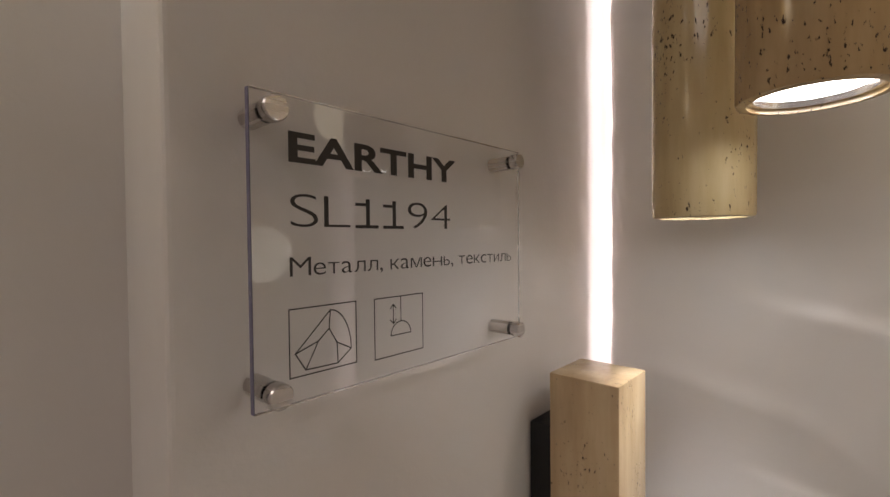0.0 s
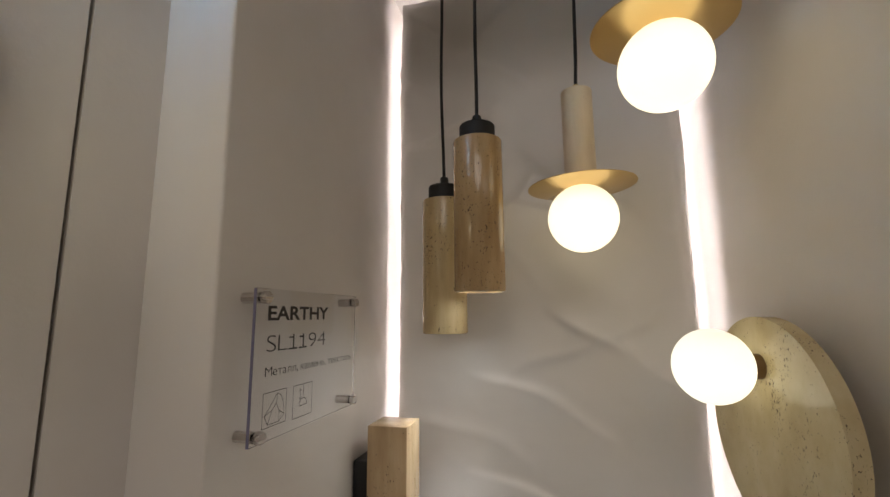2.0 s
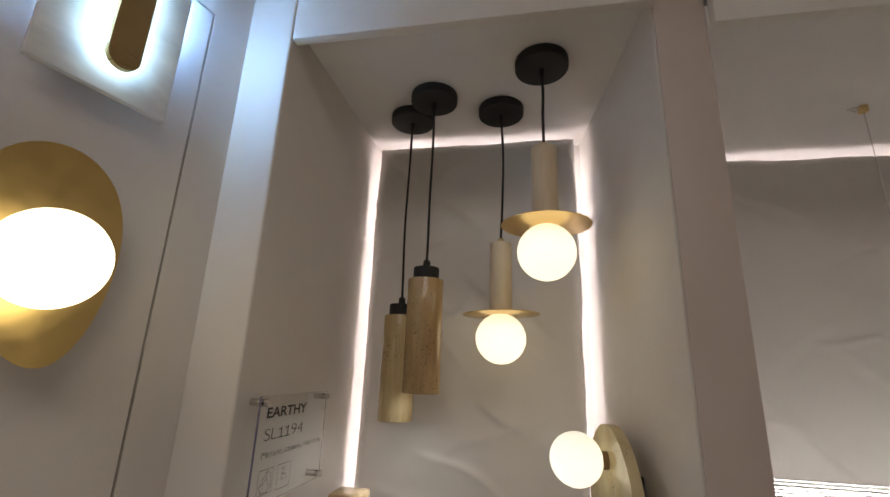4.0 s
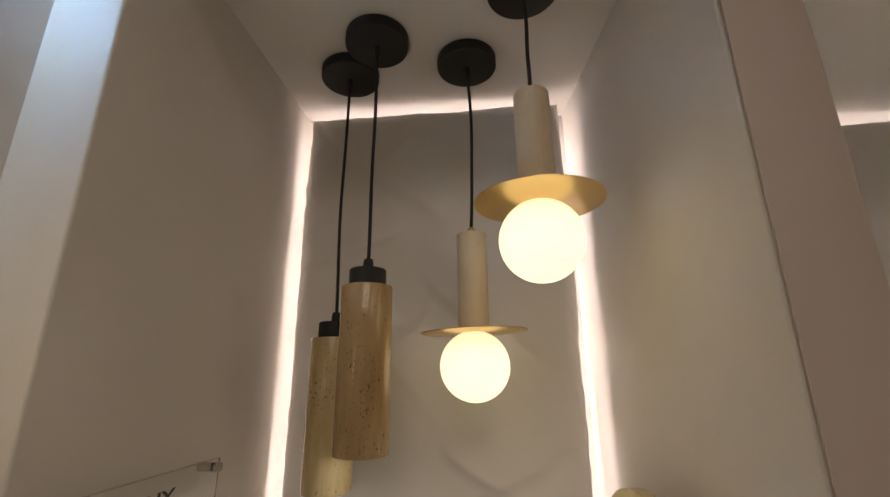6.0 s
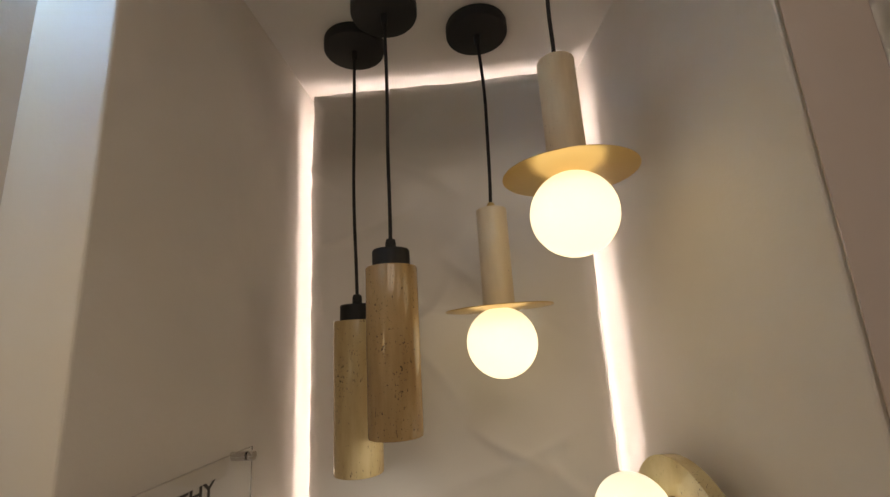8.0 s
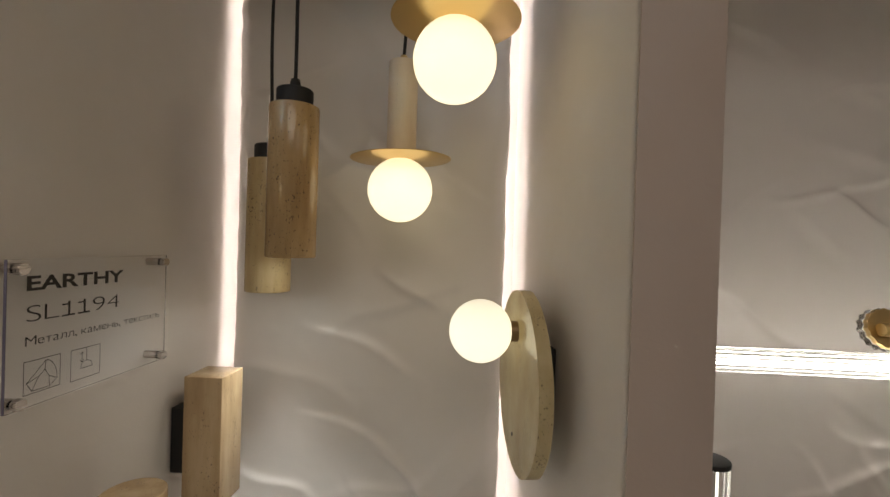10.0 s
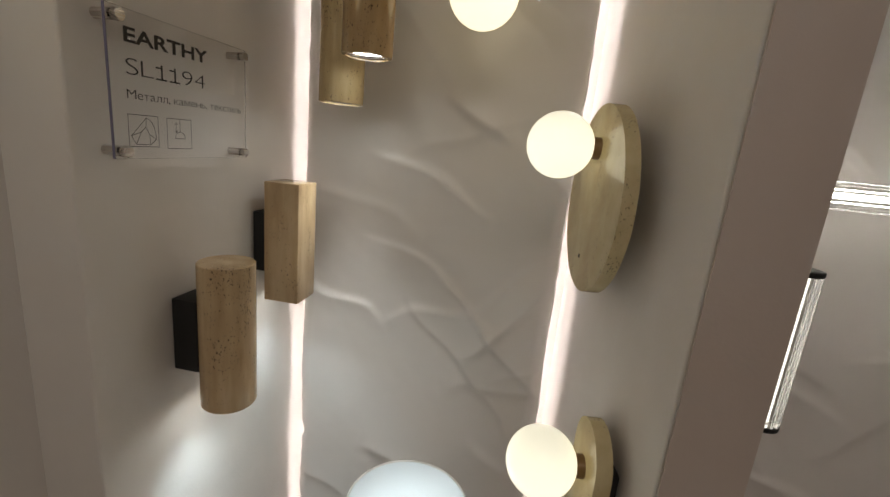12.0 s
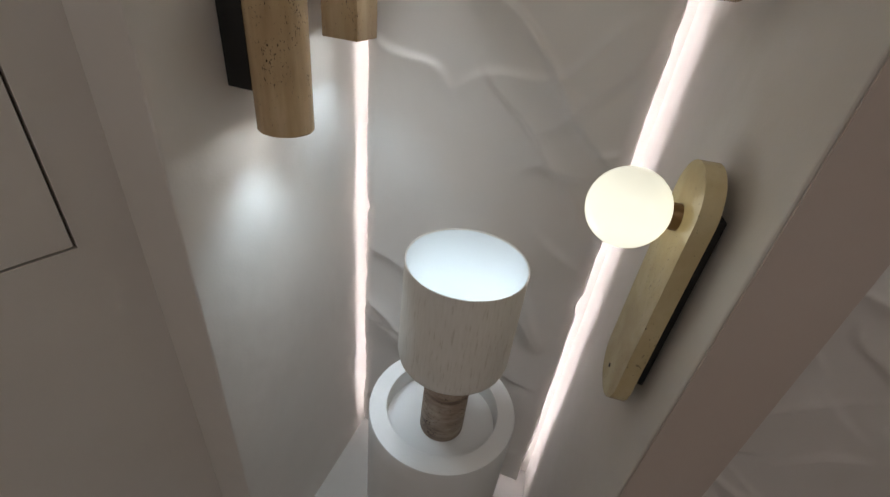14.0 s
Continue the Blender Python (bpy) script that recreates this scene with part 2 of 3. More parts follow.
structure(part("floor", box(-1.6, 3.6, -3.9, 0.25, GROUND - 0.06, GROUND), FLOOR), "grey stone floor of the showroom")
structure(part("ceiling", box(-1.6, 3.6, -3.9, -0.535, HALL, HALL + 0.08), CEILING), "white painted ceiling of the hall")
structure(part("ceiling_niche", box(0.0, 0.74, -0.492, 0.09, CEIL, CEIL + 0.05), CEILING), "white painted ceiling of the display niche")
structure(part("ceiling_niche_2", box(0.797, 2.1, -0.492, 0.09, CEIL_2, CEIL_2 + 0.05), CEILING), "white painted ceiling of the neighbouring niche")
structure(part("wall_lintel", box(0.0, 0.7105, -0.514, -0.492, BEAM, HALL, 0.003), WALL), "off-white plaster lintel above the niche")
structure(part("wall_lintel_2", box(0.800, 2.1, -0.514, -0.492, CEIL_2 - 0.004, HALL, 0.003), WALL), "off-white plaster lintel above the neighbouring niche")
structure(part("wall_niche_west", prism([(0, 0.09), (0, -0.517), (-0.107, -0.512), (-0.107, 0.09)], GROUND, HALL, 0.004), WALL, None, "", True, 12), "off-white plaster side wall of the niche")
structure(part("wall_niche_east", prism([(0.642, 0.09), (0.710, -0.482), (0.798, -0.484), (0.802, 0.09)], GROUND, HALL, 0.004), WALL, None, "", True, 12), "off-white plaster partition between two niches")
# thin sheet over the partition front: same plaster, darker colour for its shade
structure(part("trim_pillar_shade", box(0.7115, 0.7965, -0.4885, -0.4855, GROUND, HALL, 0.001), PILLAR_SHADED), "plaster front of the partition, its shade put into a taupe colour")
structure(part("wall_back", box(-0.1, 2.1, 0.092, 0.15, GROUND, HALL), WALL), "plaster wall behind the relief panels")
structure(part("wall_niche_far", box(2.10, 3.6, -0.5, 0.15, GROUND, HALL), WALL), "plain plaster wall beside the niches")
structure(part("wall_hall_south", box(-1.6, 3.6, -3.95, -3.9, GROUND, HALL), WALL), "plain plaster wall behind the walk")
structure(part("wall_hall_east", box(3.6, 3.65, -3.9, 0.2, GROUND, HALL), WALL), "plain plaster wall of the hall")

# slanted wall with a flush panel and a narrow gap round it
DOOR_S, DOOR_Z0, DOOR_Z1, GAPW = 0.081, 0.880, 2.325, 0.0045


def slanted_block(s0, s1, z0, z1, off0, off1, bevel=0.0):
    a, b, c, d = slanted(s0, off0), slanted(s1, off0), slanted(s1, off1), slanted(s0, off1)
    return prism([a, b, c, d], z0, z1, bevel)


structure(part("wall_west_1", slanted_block(-0.02, DOOR_S - GAPW, GROUND, HALL, -0.02, 0.0), WALL), "off-white plaster wall beside the niche")
structure(part("wall_west_2", slanted_block(DOOR_S - GAPW, 3.6, GROUND, DOOR_Z0 - GAPW, -0.02, 0.0), WALL), "off-white plaster wall below the flush panel")
structure(part("wall_west_3", slanted_block(DOOR_S - GAPW, 3.6, DOOR_Z1 + GAPW, HALL, -0.02, 0.0), WALL), "off-white plaster wall above the flush panel")
structure(part("wall_west_4", slanted_block(-0.05, 3.6, GROUND, HALL, -0.08, -0.0205), GAP), "dark backing behind the flush panel")
structure(part("door_1", slanted_block(DOOR_S, 3.6, DOOR_Z0, DOOR_Z1, -0.0195, 0.0), WALL), "flush off-white wall panel with a narrow dark gap")


# relief panels: plaster sheets with soft waves and sharp folds, and chipped edges
def relief_height(x, z, seed, width, low):
    """Height of the plaster over the sheet: soft swells and long creases, steep on one side, fading at both ends."""
    rng = random.Random(seed)
    out = np.zeros_like(x)
    for _ in range(9):
        kx, kz, ph = rng.uniform(3, 11), rng.uniform(3, 10), rng.uniform(0, 6.28)
        out += rng.uniform(0.0006, 0.0016) * np.sin(kx * x + kz * z * rng.choice((-1, 1)) + ph + 0.7 * np.sin(2.3 * z + ph))
    count = int(46 * (width / 0.6))
    for k in range(count):
        cx = rng.uniform(0.0, width)
        cz = low + (2.35 - low) * rng.random() ** 1.3
        tilt = radians(rng.choice((rng.uniform(-45, -18), rng.uniform(-38, -12), rng.uniform(-62, -30), rng.uniform(12, 40))))
        half = rng.uniform(0.09, 0.24)
        u = (x - cx) * math.cos(tilt) + (z - cz) * math.sin(tilt)
        v = -(x - cx) * math.sin(tilt) + (z - cz) * math.cos(tilt)
        a1, k1, p1 = rng.uniform(0.012, 0.035), rng.uniform(7, 15), rng.uniform(0, 6.28)
        a2, k2, p2 = rng.uniform(0.003, 0.008), rng.uniform(22, 40), rng.uniform(0, 6.28)
        d = v - a1 * np.sin(k1 * u + p1) - a2 * np.sin(k2 * u + p2)
        fade = np.clip(1.0 - (u / half) ** 2, 0.0, 1.0) ** 1.2
        soft, steep = rng.uniform(0.028, 0.065), rng.uniform(0.009, 0.020)
        side = rng.choice((-1, 1))
        d = d * side
        ridge = np.where(d > 0, np.exp(-np.abs(d) / soft), np.exp(-(d / steep) ** 2))
        deep = rng.uniform(0.006, 0.013) * (0.8 if cz > 1.5 else 1.0)
        out += deep * fade * ridge
    return out


def relief_panel(name, x0, x1, z0, z1, label, seed):
    nx, nz = int((x1 - x0) / 0.004), int((z1 - z0) / 0.004)
    verts, faces = [], []
    gx, gz = np.meshgrid(np.linspace(0, x1 - x0, nx + 1), np.linspace(z0, z1, nz + 1))
    high = relief_height(gx, gz, int(seed * 10) + 5, x1 - x0, z0)
    for j in range(nz + 1):
        z = z0 + (z1 - z0) * j / nz
        left = x0 + noise.noise(Vector((z * 5, seed, 0))) * 0.006 + noise.noise(Vector((z * 30, seed, 4))) * 0.0022 + max(0, noise.noise(Vector((z * 9, seed, 6))) - 0.45) * 0.03
        right = x1 + noise.noise(Vector((z * 5, seed + 5, 0))) * 0.006 + noise.noise(Vector((z * 30, seed, 9))) * 0.0022 - max(0, noise.noise(Vector((z * 9, seed, 11))) - 0.4) * 0.03
        for i in range(nx + 1):
            x = left + (right - left) * i / nx
            zz = z
            if j in (0, nz):
                zz += noise.noise(Vector((x * 7, seed, 2))) * 0.006 + noise.noise(Vector((x * 40, seed, 2))) * 0.002
            edge = min(1.0, min(i, nx - i) / 7, min(j, nz - j) / 6)
            verts.append((x, 0.006 * (1 - edge) ** 2 - float(high[j, i]) * (0.35 + 0.65 * edge), zz))
    for j in range(nz):
        for i in range(nx):
            a = j * (nx + 1) + i
            faces.append((a, a + 1, a + nx + 2, a + nx + 1))
    # a back face and rim, so that the sheet has thickness
    rim = [i for i in range(nx)] + [j * (nx + 1) + nx for j in range(nz)] + [nz * (nx + 1) + i for i in range(nx, 0, -1)] + [j * (nx + 1) for j in range(nz, 0, -1)]
    base = len(verts)
    for k in rim:
        x, z = verts[k][0], verts[k][2]
        verts.append((x + (0.024 if x < (x0 + x1) / 2 else -0.024) * (1 if min(abs(x - x0), abs(x - x1)) < 0.03 else 0), 0.024, z + (0.024 if z < z0 + 0.02 else -0.024 if z > z1 - 0.02 else 0)))
    n = len(rim)
    for k in range(n):
        faces.append((rim[k], base + k, base + (k + 1) % n, rim[(k + 1) % n]))
    faces.append(tuple(range(base, base + n)))
    me = bpy.data.meshes.new(name)
    me.from_pydata(verts, [], faces)
    me.shade_smooth()
    me.materials.append(RELIEF)
    return structure(new(name, me), label)


relief_panel("wall_relief_1", 0.023, 0.617, -0.19, 2.335, "off-white wavy relief panel with chipped backlit edges", 0.0)
relief_panel("wall_relief_2", 0.845, 2.06, 0.10, 2.238, "off-white wavy relief panel of the neighbouring niche", 3.3)


def led_strip(x0, x1, z0, z1, group):
    ob = part("led_strip", box(x0, x1, 0.036, 0.042, z0, z1, 0.001), LED)
    return tagged(ob, "white LED strip hidden behind the panel edge", "led strip", group)


def led_frame(x0, x1, z0, z1, group):
    led_strip(x0, x0 + 0.026, z0, z1, group)
    led_strip(x1 - 0.026, x1, z0, z1, group)
    led_strip(x0 + 0.026, x1 - 0.026, z1 - 0.032, z1 - 0.018, group)


led_frame(0.052, 0.589, -0.165, 2.308, "LED strips behind the niche panel")
led_frame(0.873, 2.03, 0.14, 2.205, "LED strips behind the neighbouring panel")
tagged(part("led_strip", box(0.87, 2.04, 0.040, 0.050, 0.12, 0.13, 0.001), LED), "white LED strip hidden behind the panel edge", "led strip", "LED strips behind the neighbouring panel")

# fill lights added on the hall ceiling, unseen behind the walk
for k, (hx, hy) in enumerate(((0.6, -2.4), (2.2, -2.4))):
    fitting = thing("ceiling_fill_light", pose(hx, hy, HALL), "white square frame of an added, unseen fill light", "ceiling light", "hall ceiling lights")
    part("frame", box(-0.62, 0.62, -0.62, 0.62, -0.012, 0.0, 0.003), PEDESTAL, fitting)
    lamp("hall_fill", "AREA", pose(hx, hy, HALL - 0.015), HALL_FILL_WATTS * (1.0, 0.35)[k], (1.0, 0.92, 0.87), size=1.2, size_y=1.2)


# ---- pendants ----
def canopy_and_cable(root, drop, bend):
    """drop: from the ceiling to the cable's lower end."""
    part("canopy", solid(0.0605, -0.024, 0.0, 0.003), BLACK, root)
    part("cable_gland", lathe([(0, -0.044), (0.005, -0.044), (0.0065, -0.034), (0.0065, -0.024), (0, -0.024)], 16), BLACK, root)
    pts = []
    for i in range(13):
        k = i / 12
        wob = math.sin(k * math.pi) * bend + math.sin(k * 7.0) * 0.0012 * math.sin(k * math.pi)
        pts.append((wob, wob * 0.4, -0.03 - (drop - 0.03) * k))
    part("cable", tube(pts, 0.0031), CABLE, root)


def spot_insert(parent, z, r):
    part("lamp_ring", lathe([(r, z - 0.001), (r - 0.004, z - 0.001), (r - 0.006, z + 0.006), (r, z + 0.006)], 40, closed=True), STEEL, parent)
    part("lamp_face", lathe([(0, z + 0.005), (r * 0.6, z + 0.004), (r - 0.006, z + 0.003)], 40), REFLECTOR, parent, "glowing white lamp face")


def stone_pendant(x, y, top, height, stone, tint, bend=0.002):
    root = thing("pendant_lamp", pose(x, y, CEIL), "%s travertine round tube pendant with black cap and cable" % tint, "pendant lamp", "pendants in the niche")
    zt = top - CEIL
    canopy_and_cable(root, -(zt + 0.046), bend)
    part("cap", lathe([(0, zt), (0.030, zt), (0.030, zt + 0.026), (0.0285, zt + 0.028), (0.0085, zt + 0.028), (0.0085, zt + 0.040), (0.007, zt + 0.046), (0, zt + 0.046)], 40), BLACK, root)
    zb = zt - height
    bm = lathe([(0, zt), (0.038, zt), (0.0402, zt - 0.0008), (0.041, zt - 0.003), (0.041, zb + 0.003), (0.0402, zb + 0.0008), (0.038, zb), (0.0345, zb), (0.0345, zb + 0.012), (0, zb + 0.012)], 56)
    part("stone_body", bm, stone, root)
    spot_insert(root, zb + 0.004, 0.0345)
    lamp("pendant_spot", "SPOT", pose(x, y, top - height - 0.006), SPOT_WATTS, (0.90, 0.95, 1.0), cone=60, blend=1.0, soft=0.03)
    return root


stone_pendant(0.243, -0.224, 1.865, 0.253, HONEY, "honey", 0.001)
stone_pendant(0.162, -0.134, 1.791, 0.248, STRAW, "straw", -0.003)


def globe_pendant(x, y, top, bend, tilt):
    root = thing("pendant_lamp", pose(x, y, CEIL), "pale travertine stem pendant with brass disc and opal globe", "pendant lamp", "pendants in the niche")
    zt = top - CEIL
    canopy_and_cable(root, -(zt + 0.012), bend)
    part("gland", lathe([(0, zt), (0.0075, zt), (0.0075, zt + 0.009), (0.0055, zt + 0.013), (0, zt + 0.013)], 20), BRASS, root, "small brass cable gland")
    part("stone_stem", solid(0.027, zt - 0.176, zt, 0.002), PALE, root)
    disc = lathe([(0, 0.0), (0.0908, 0.0), (0.0918, 0.0004), (0.0918, 0.0014), (0.0908, 0.0018), (0, 0.0018)], 72)
    part("brass_disc", moved(turned(disc, pose(0, 0, 0, tilt[0], tilt[1], 0)), 0, 0, zt - 0.1775), BRASS, root, "thin brushed brass disc")
    part("neck", solid(0.018, zt - 0.186, zt - 0.178, 0.001, 32), BRASS, root)
    part("globe", moved(ball(0.059), 0, 0, zt - 0.177 - 0.0565), OPAL, root, "glowing warm opal glass globe")
    return root


globe_pendant(0.412, -0.144, 1.973, 0.006, (0.6, -1.4))
globe_pendant(0.515, -0.323, 2.135, 0.001, (0.3, 0.4))


# ---- wall lamps of the west wall ----
def wall_spot(y, z0, z1, x, square):
    shape = "square" if square else "round"
    root = thing("wall_lamp", pose(0, y, z0), "beige travertine %s tube wall lamp on a black bracket" % shape, "wall lamp", "travertine wall lamps")
    h = z1 - z0
    part("bracket", box(0.0015, 0.045, -0.024, 0.034, 0.055, 0.176, 0.002), BLACK, root, "black lacquered steel wall box")
    part("bracket_screw", turned(solid(0.003, 0, 0.002, 0.0005, 12), pose(0.025, -0.008, 0.170)), STEEL, root)
    if square:
        bm = box(x - 0.036, x + 0.036, -0.036, 0.036, 0, h, 0.0015)
        part("stone_body", bm, BEIGE, root)
        part("lamp_face", moved(lathe([(0, -0.0012), (0.028, -0.0012), (0.028, 0.002), (0, 0.002)], 32), x), REFLECTOR, root, "glowing white lamp face")
    else:
        bm = lathe([(0, h), (0.041, h), (0.0425, h - 0.0015), (0.0425, 0.002), (0.041, 0), (0.036, 0), (0.036, 0.012), (0, 0.012)], 56)
        part("stone_body", moved(bm, x), BEIGE, root)
        part("lamp_face", moved(lathe([(0, 0.006), (0.034, 0.006), (0.034, 0.009), (0, 0.009)], 32), x), REFLECTOR, root, "glowing white lamp face")
    lamp("wall_lamp_spot", "SPOT", pose(x, y, z0 - 0.005), SPOT_WATTS * 0.6, (0.72, 0.88, 1.0), cone=100, blend=1.0, soft=0.03)
    return root


wall_spot(-0.145, 1.149, 1.388, 0.069, True)
wall_spot(-0.359, 1.038, 1.279, 0.082, False)


# ---- wall lamps of the east wall ----
def east_pose(y, z):
    return pose(0.652 - 0.115 * y, y, z, 0, 0, 186.56)


def slab_lamp(y, z, outline, thickness, globe_z, box_size, screw, shape, face):
    root = thing("wall_lamp", east_pose(y, z), "cream travertine %s wall lamp with an opal globe" % shape, "wall lamp", "globe wall lamps")
    part("bracket", box(0.0015, face + 0.0005 - thickness, -box_size[0], box_size[0], box_size[1], box_size[2], 0.001), BLACK, root, "black lacquered wall box")
    part("stone_slab", slab_outline(outline, face - thickness, face), CREAM, root)
    part("neck", moved(lathe([(0, face), (0.017, face), (0.017, face + 0.014), (0, face + 0.014)], 32, "x"), 0, 0, globe_z), BRONZE, root, "short dark bronze neck")
    part("globe", moved(ball(0.051), face + 0.011 + 0.049, 0, globe_z), OPAL_COOL, root, "glowing opal glass globe")
    part("screw", moved(lathe([(0, face - 0.001), (0.0035, face - 0.001), (0.0035, face + 0.001), (0.001, face + 0.0015), (0, face + 0.0005)], 14, "x"), 0, *screw), GAP, root)
    return root


disc_outline = [(0.146 * math.cos(2 * math.pi * i / 80), 0.146 * math.sin(2 * math.pi * i / 80)) for i in range(80)]
pill_outline = []
for i in range(41):
    a = math.pi * i / 40
    pill_outline.append((0.056 * math.cos(a), 0.134 + 0.056 * math.sin(a)))
for i in range(41):
    a = math.pi + math.pi * i / 40
    pill_outline.append((0.056 * math.cos(a), -0.134 + 0.056 * math.sin(a)))
slab_lamp(-0.215, 1.424, disc_outline, 0.020, 0.079, (0.05, -0.05, 0.062), (-0.012, -0.095), "round disc", 0.052)
slab_lamp(-0.360, 0.934, pill_outline, 0.022, 0.118, (0.042, -0.13, 0.14), (-0.005, -0.15), "oblong slab", 0.038)


# ---- pedestal and table lamp ----
PX, PY, RIM, SEAT = 0.380, -0.276, 0.430, 0.378
ped = thing("pedestal", pose(PX, PY, GROUND), "white round pedestal with a sunken top and raised rim", "pedestal")
H1, H0 = RIM - GROUND, SEAT - GROUND
part("column", lathe([(0, 0), (0.165, 0), (0.168, 0.003), (0.168, H0 - 0.012), (0, H0 - 0.012)], 96), PEDESTAL, ped)
part("rim", lathe([(0.168, H0 - 0.012), (0.168, H1 - 0.003), (0.1665, H1), (0.129, H1), (0.1275, H1 - 0.0015), (0.1275, H0 - 0.012)], 96, closed=True), PEDESTAL, ped)
part("sunken_top", lathe([(0, H0 - 0.0118), (0.1272, H0 - 0.0118), (0.1272, H0), (0, H0)], 96), PEDESTAL, ped)
lampx = thing("table_lamp", pose(0.386, -0.286, SEAT), "linen drum shade table lamp on a brown travertine base", "table lamp")
part("stone_base", solid(0.050, 0, 0.240, 0.003), VEINED, lampx, "brown veined travertine cylinder")
part("socket", solid(0.016, 0.240, 0.300, 0.002, 24), PEDESTAL, lampx)
shade = part("shade", lathe([(0.100, 0.234), (0.1035, 0.233), (0.1105, 0.240), (0.1130, 0.254), (0.1115, 0.467), (0.1100, 0.467), (0.1115, 0.254), (0.1090, 0.242), (0.100, 0.236)], 96, closed=True), LINEN, lampx, "off-white slubbed linen drum shade")
part("lining", lathe([(0.1085, 0.250), (0.1090, 0.465), (0.1085, 0.465), (0.1080, 0.250)], 96, closed=True), SHADE_IN, shade, "white inner lining")
part("bottom_diffuser", lathe([(0.051, 0.238), (0.1000, 0.238), (0.1000, 0.240), (0.051, 0.240)], 96, closed=True), LINEN, shade)
part("bulb", moved(ball(0.022, 24, 12), 0, 0, 0.318), BULB, lampx, "glowing cool white bulb")
lamp("shade_lamp", "POINT", pose(0.386, -0.286, SEAT + 0.37), SHADE_WATTS, (0.86, 0.94, 1.0), soft=0.025)


# ---- acrylic sign on the west wall ----
SIGN_Y = -0.354
sign = thing("wall_sign", pose(0, SIGN_Y, 1.5205), "clear acrylic wall sign with dark lettering on steel standoffs", "sign")
SY, SZ = -0.354, 1.5205
HALF_W, HALF_H = 0.1290, 0.0882
part("panel", box(0.0225, 0.0262, -HALF_W, HALF_W, -HALF_H, HALF_H), ACRYLIC, sign, "clear acrylic sheet", False).visible_shadow = False
for y0, y1 in ((-HALF_W - 0.0006, -HALF_W - 0.0001),):
    part("panel_edge", box(0.0226, 0.0261, y0, y1, -HALF_H, HALF_H), ACRYLIC_EDGE, sign, "violet tinted cut edge", False)
for z0, z1 in ((-HALF_H - 0.0005, -HALF_H - 0.0001), (HALF_H + 0.0001, HALF_H + 0.0005)):
    part("panel_edge", box(0.0226, 0.0261, -HALF_W, HALF_W, z0, z1), STEEL, sign, "", False)
for sy in (-0.118, 0.117):
    for sz in (-0.0793, 0.0775):
        post = part("standoff", moved(lathe([(0, 0.0005), (0.0065, 0.0005), (0.0065, 0.0220), (0, 0.0220)], 28, "x"), 0, sy, sz), STEEL, sign, "brushed steel standoff")
        part("washer", moved(lathe([(0, 0.0264), (0.0064, 0.0264), (0.0064, 0.0276), (0, 0.0276)], 28, "x"), 0, sy, sz), GAP, post)
        part("standoff_cap", moved(lathe([(0, 0.0277), (0.0072, 0.0277), (0.0074, 0.0285), (0.0074, 0.0345), (0.0066, 0.0355), (0, 0.0355)], 28, "x"), 0, sy, sz), STEEL, post)


def glyphs(text, weight):
    cu = bpy.data.curves.new("print", "FONT")
    cu.body, cu.size, cu.offset, cu.resolution_u = text, 30.0, weight * 30, 6
    ob = bpy.data.objects.new("print", cu)
    scene.collection.objects.link(ob)
    bpy.context.view_layer.update()
    me = bpy.data.meshes.new_from_object(ob.evaluated_get(bpy.context.evaluated_depsgraph_get()))
    bpy.data.objects.remove(ob)
    first = min(v.co.x for v in me.vertices)
    return [(v.co.x - first, v.co.y) for v in me.vertices], [tuple(f.vertices) for f in me.polygons]


def lettering(name, pieces, y0, y1, z0, z1, weight, gap, label):
    """Thin printed letters between y0 and y1, z0 and z1 on the sign. pieces: letters set one after the other;
    a capital after ^ is drawn at the height of a small letter, and a figure 1 gets its foot."""
    shapes, pen = [], 0.0
    small = max(p[1] for p in glyphs("x", weight)[0])
    for piece in pieces:
        if piece == " ":
            pen += 7.0
            continue
        pts, fs = glyphs(piece.strip("^"), weight)
        if piece[0] == "^":
            k = small / max(p[1] for p in pts)
            pts = [(x * 0.86, y * k) for x, y in pts]
        if piece == "1":
            mid, foot = max(p[0] for p in pts) - 1.3, len(pts)
            pts = pts + [(mid - 5.5, 0), (mid + 5.5, 0), (mid + 5.5, 2.2), (mid - 5.5, 2.2), (mid - 5.5, 15.0), (mid, 15.0), (mid, 17.0), (mid - 5.5, 17.0)]
            fs = fs + [tuple(range(foot, foot + 4)), tuple(range(foot + 4, foot + 8))]
            first = min(p[0] for p in pts)
            pts = [(x - first, y) for x, y in pts]
        if gap is None:
            whole = glyphs("".join(pieces[:len(shapes) + 1]), weight)[0]
            pen = max(p[0] for p in whole) - max(p[0] for p in pts)
        shapes.append(([(x + pen, y) for x, y in pts], fs))
        pen = max(p[0] for p in shapes[-1][0]) + (gap or 0)
    xs = [p[0] for pts, _ in shapes for p in pts]
    ys = [p[1] for pts, _ in shapes for p in pts]
    for pts, fs in shapes:
        me = bpy.data.meshes.new(name)
        me.from_pydata([(0.0268, y0 + (y1 - y0) * (x - min(xs)) / (max(xs) - min(xs)) - SY, z0 + (z1 - z0) * (y - min(ys)) / (max(ys) - min(ys)) - SZ) for x, y in pts], [], fs)
        me.materials.append(INK)
        out = new(name, me)
        out.parent = sign
        out["label"] = label


